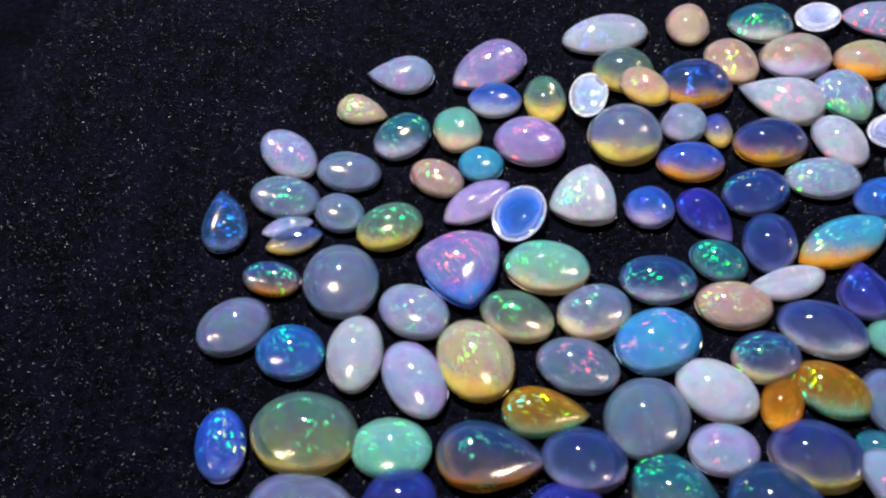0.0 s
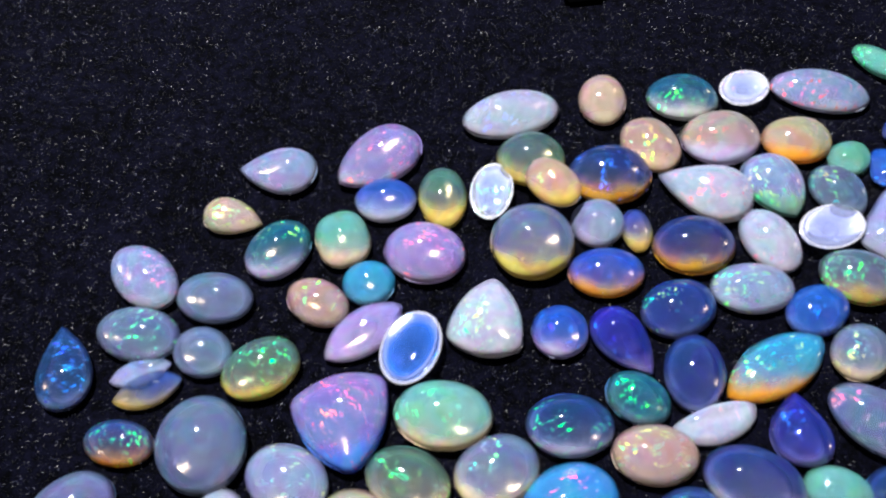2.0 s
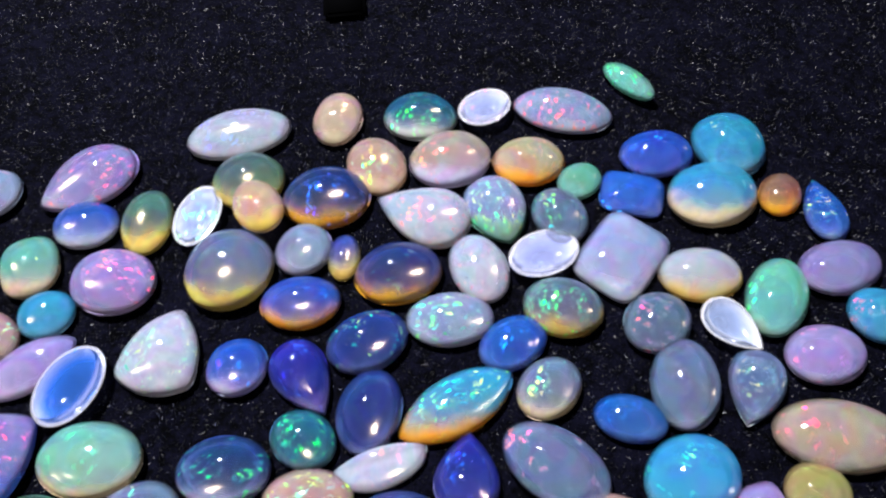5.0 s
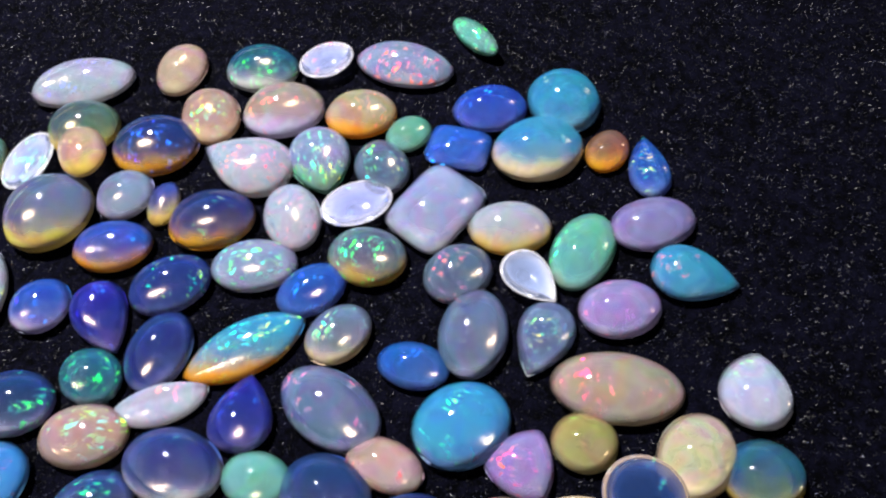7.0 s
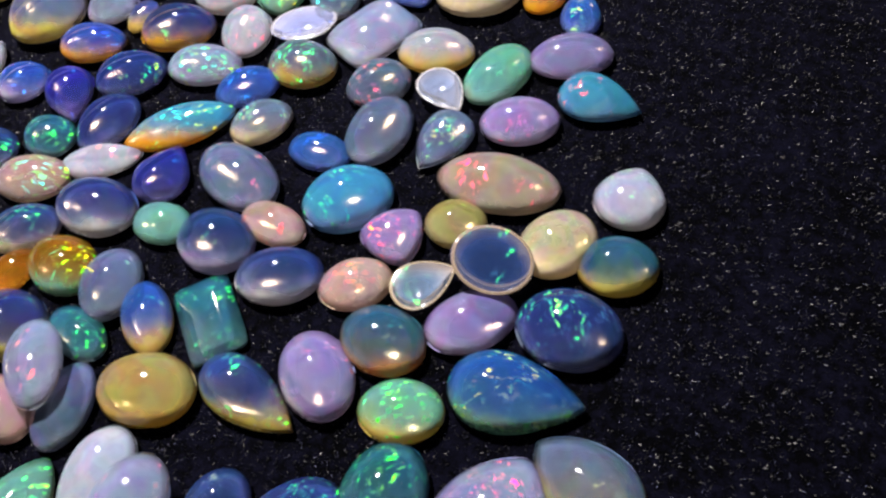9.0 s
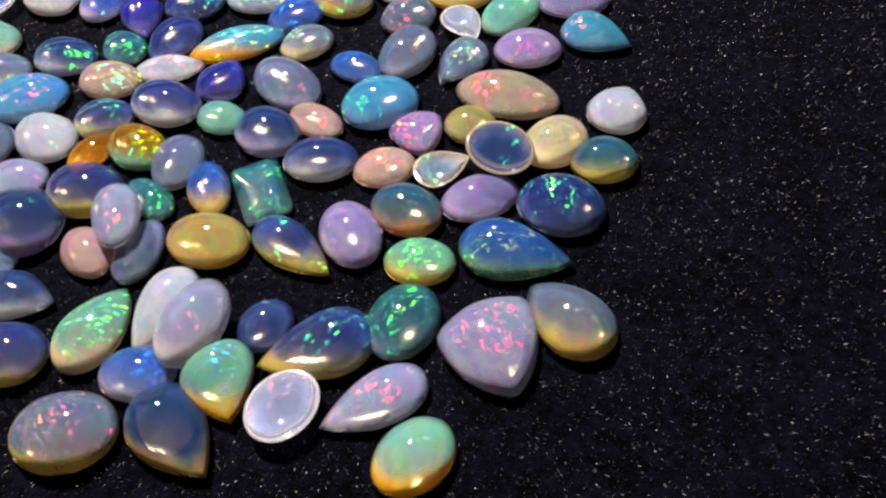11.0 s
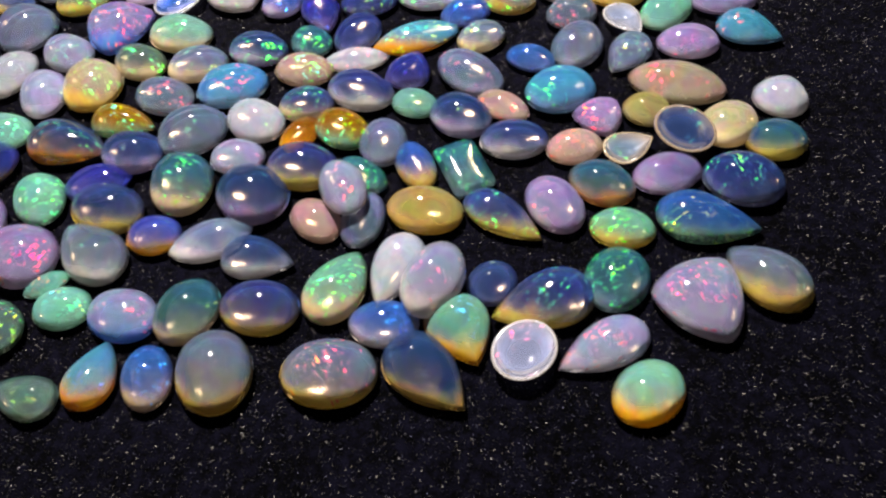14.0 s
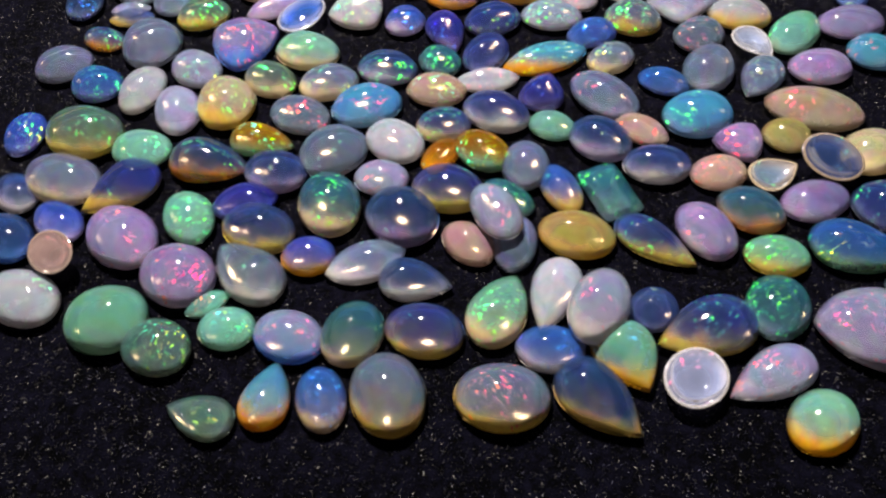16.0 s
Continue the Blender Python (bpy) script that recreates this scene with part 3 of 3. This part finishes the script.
stone('p', 74.3, 20.9, 12.7, 8.5, 3.0, -0, 'B', 'g', 'm2')
stone('o', 68.8, 27.2, 9.5, 6.5, 2.6, 34, 'V', '-', '-')
stone('o', 78.1, 28.1, 10.3, 8.5, 3.4, -3, 'K', '-', 'g2')
stone('o', 36.1, 21.3, 9.1, 5.4, 2.2, -52, 'B', 'y', '-')
stone('o', 30.5, 24.1, 8.7, 7.0, 2.8, 107, 'G', '-', '-')
stone('o', 39.6, 14.3, 10.4, 7.5, 3.0, -0, 'Y', 'y', '-')
stone('o', 23.9, 25.2, 9.4, 6.8, 2.7, -22, 'A', 'g', 'm3')
stone('o', 18.2, 23.1, 7.4, 4.8, 1.9, -110, 'A', 'a', '-')
stone('o', 24.0, 32.8, 10.8, 7.6, 3.1, -12, 'K', 'w', '-')
stone('o', 13.9, 35.2, 9.6, 6.8, 2.7, 3, 'P', '-', 'm2')
stone('o', -49.2, 26.7, 10.0, 8.1, 3.2, 28, 'G', '-', '-')
stone('o', -41.0, 24.0, 9.2, 7.6, 3.0, -9, 'B', '-', 'g3')
stone('o', -32.7, 24.6, 10.4, 7.4, 3.0, 95, 'W', '-', '-')
stone('o', -24.8, 22.0, 10.7, 7.4, 3.0, -53, 'L', '-', '-')
stone('o', -17.6, 25.0, 11.3, 9.4, 3.7, -55, 'C', 'y', 'g1')
stone('o', -26.1, 30.9, 9.9, 7.5, 3.0, -22, 'L', '-', 'm2')
stone('o', -12.9, 31.4, 9.8, 7.1, 2.9, -18, 'O', 'c', 'g1')
stone('o', -3.3, 32.8, 9.8, 7.6, 3.0, 24, 'G', 'c', 'm1')
stone('o', -5.2, 25.5, 10.3, 7.3, 2.9, -9, 'G', '-', 'r2')
stone('o', 4.4, 29.5, 11.2, 8.6, 3.4, 27, 'S', '-', 'r1')
stone('o', 10.9, 23.9, 9.9, 7.6, 3.0, -22, 'W', '-', '-')
stone('o', 2.7, 19.8, 10.6, 9.4, 3.8, 40, 'G', '-', '-')
stone('o', 17.0, 28.6, 8.4, 6.8, 2.7, 19, 'K', 'c', 'g2')
stone('p', -8.8, 19.4, 10.5, 6.9, 2.6, 1, 'A', 'g', 'm3')
stone('o', -36.9, 14.1, 13.3, 10.1, 4.0, -3, 'O', 'y', 'g1')
stone('o', -26.4, 13.5, 9.8, 7.3, 2.9, 3, 'M', '-', 'g1')
stone('p', -14.7, 13.7, 13.1, 8.8, 3.3, 1, 'K', 'a', 'g1')
stone('o', -4.3, 14.4, 9.9, 7.6, 3.1, -2, 'K', 'v', '-')
stone('o', 11.1, 17.1, 8.1, 6.2, 2.5, 9, 'L', '-', 'r1')
stone('o', 21.0, 17.4, 10.6, 8.2, 3.3, -3, 'K', 'y', '-')
stone('o', -46.7, 11.9, 9.0, 6.4, 2.5, -70, 'B', '-', 'm2')
stone('o', -35.1, 5.4, 13.5, 8.8, 3.5, -8, 'G', 'c', '-')
stone('p', -25.5, 6.0, 12.4, 9.0, 3.4, -125, 'I', 'y', '-')
stone('o', -41.0, 1.6, 8.6, 6.1, 2.4, -28, 'K', 'w', '-')
stone('o', -37.7, -5.6, 10.5, 7.1, 2.8, -22, 'K', 'b', '-')
stone('o', -31.6, -1.3, 9.4, 6.0, 2.4, -22, 'B', 'l', '-')
stone('o', -27.5, -6.9, 7.0, 5.7, 2.3, -29, 'P', '-', 'r1', 'fz')
stone('o', -20.8, -1.3, 12.5, 9.0, 3.6, -25, 'V', '-', 'r1')
stone('o', -13.2, 4.0, 9.9, 7.1, 2.9, -42, 'M', '-', 'g3')
stone('o', -10.0, -4.8, 11.4, 9.2, 3.7, -16, 'V', '-', 'r2')
stone('d', -1.0, -1.9, 12.4, 8.2, 3.1, 153, 'G', 'w', '-')
stone('m', -6.6, 8.4, 9.8, 6.9, 2.4, 27, 'I', '-', '-')
stone('o', -2.6, 4.7, 11.3, 8.1, 3.2, -9, 'K', 'y', '-')
stone('o', 5.9, 2.4, 7.6, 6.2, 2.5, 9, 'B', 'a', '-')
stone('m', 13.7, 3.5, 11.3, 6.5, 2.3, 35, 'G', 'w', '-')
stone('p', 21.0, 2.4, 9.9, 7.0, 2.6, 4, 'K', 'w', '-')
stone('o', 5.6, 10.9, 11.4, 8.9, 3.6, -54, 'T', 'c', 'g2')
stone('o', 16.2, 11.4, 11.0, 9.4, 3.8, -26, 'K', 'v', '-')
stone('o', 29.5, 18.3, 8.4, 4.7, 1.9, -25, 'T', '-', 'g2')
stone('o', 28.7, 14.0, 10.7, 6.1, 2.4, -50, 'L', '-', 'r1', 'z')
stone('o', 32.1, 11.1, 8.9, 5.9, 2.4, -84, 'G', '-', '-')
stone('o', 26.1, 9.6, 8.3, 5.9, 2.4, -29, 'P', '-', '-')
stone('p', 38.5, 5.0, 11.0, 7.0, 2.6, -95, 'W', '-', '-')
stone('o', 44.1, 3.5, 10.1, 7.2, 2.9, 80, 'L', 'w', 'r1', 'z')
stone('d', 32.4, 1.0, 10.8, 7.9, 2.9, 80, 'M', 'c', 'g2')
stone('o', 50.6, 6.0, 5.9, 6.6, 2.4, -30, 'K', '-', '-')
stone('p', 57.0, 5.0, 12.6, 8.5, 3.1, -146, 'K', 'y', 'g2')
stone('o', 64.8, 10.0, 9.3, 7.7, 2.8, -104, 'T', '-', 'g3')
stone('t', 74.5, 9.8, 12.0, 12.8, 3.4, -172, 'L', '-', 'r2')
stone('d', 81.5, 14.4, 10.7, 8.2, 3.1, 150, 'G', 'y', '-')
stone('o', 39.6, -2.3, 8.5, 6.3, 2.5, 13, 'B', 'w', 'b1')
stone('p', 48.6, -1.0, 9.4, 8.5, 3.2, -51, 'M', 'a', 'b1')
stone('p', 46.3, -7.0, 11.9, 8.3, 3.2, -30, 'K', 'y', '-')
stone('o', 35.5, -9.7, 11.4, 8.5, 3.4, 12, 'G', 'y', 'r2')
stone('o', 56.2, -1.9, 7.9, 6.8, 2.7, 57, 'L', 'w', 'r1', 'f')
stone('p', 64.6, 1.0, 11.6, 6.5, 2.5, -138, 'L', '-', 'r2')
stone('o', 70.0, -3.1, 8.8, 6.9, 2.8, 54, 'M', 'a', '-')
stone('o', 22.5, -12.9, 10.9, 9.0, 3.6, -51, 'G', 'y', '-')
stone('o', 15.0, -15.5, 8.4, 6.2, 2.5, -56, 'B', 'c', 'b2')
stone('p', 8.5, -16.8, 8.8, 6.9, 2.6, 96, 'S', 'a', 'b1')
stone('p', 1.6, -21.2, 9.1, 5.9, 2.2, -181, 'O', '-', 'm1')
stone('o', 24.2, -4.0, 10.2, 7.6, 3.0, 3, 'K', 'y', '-')
stone('o', 15.7, -6.7, 9.2, 8.0, 3.2, 84, 'T', 'c', '-')
stone('o', 8.0, -9.1, 9.7, 7.2, 2.9, -6, 'L', 'b', 'r1')
stone('o', -0.2, -10.1, 7.8, 6.1, 2.4, 9, 'M', '-', 'm2')
stone('m', -4.5, -7.5, 6.2, 3.7, 1.3, 43, 'M', '-', 'r1')
stone('o', -7.8, -14.8, 9.8, 7.6, 3.0, -10, 'O', '-', 'm3')
stone('o', -16.0, -13.1, 11.3, 9.9, 3.9, 7, 'M', '-', '-')
stone('o', -29.1, -13.3, 11.9, 8.0, 3.2, -11, 'W', '-', 'g1')
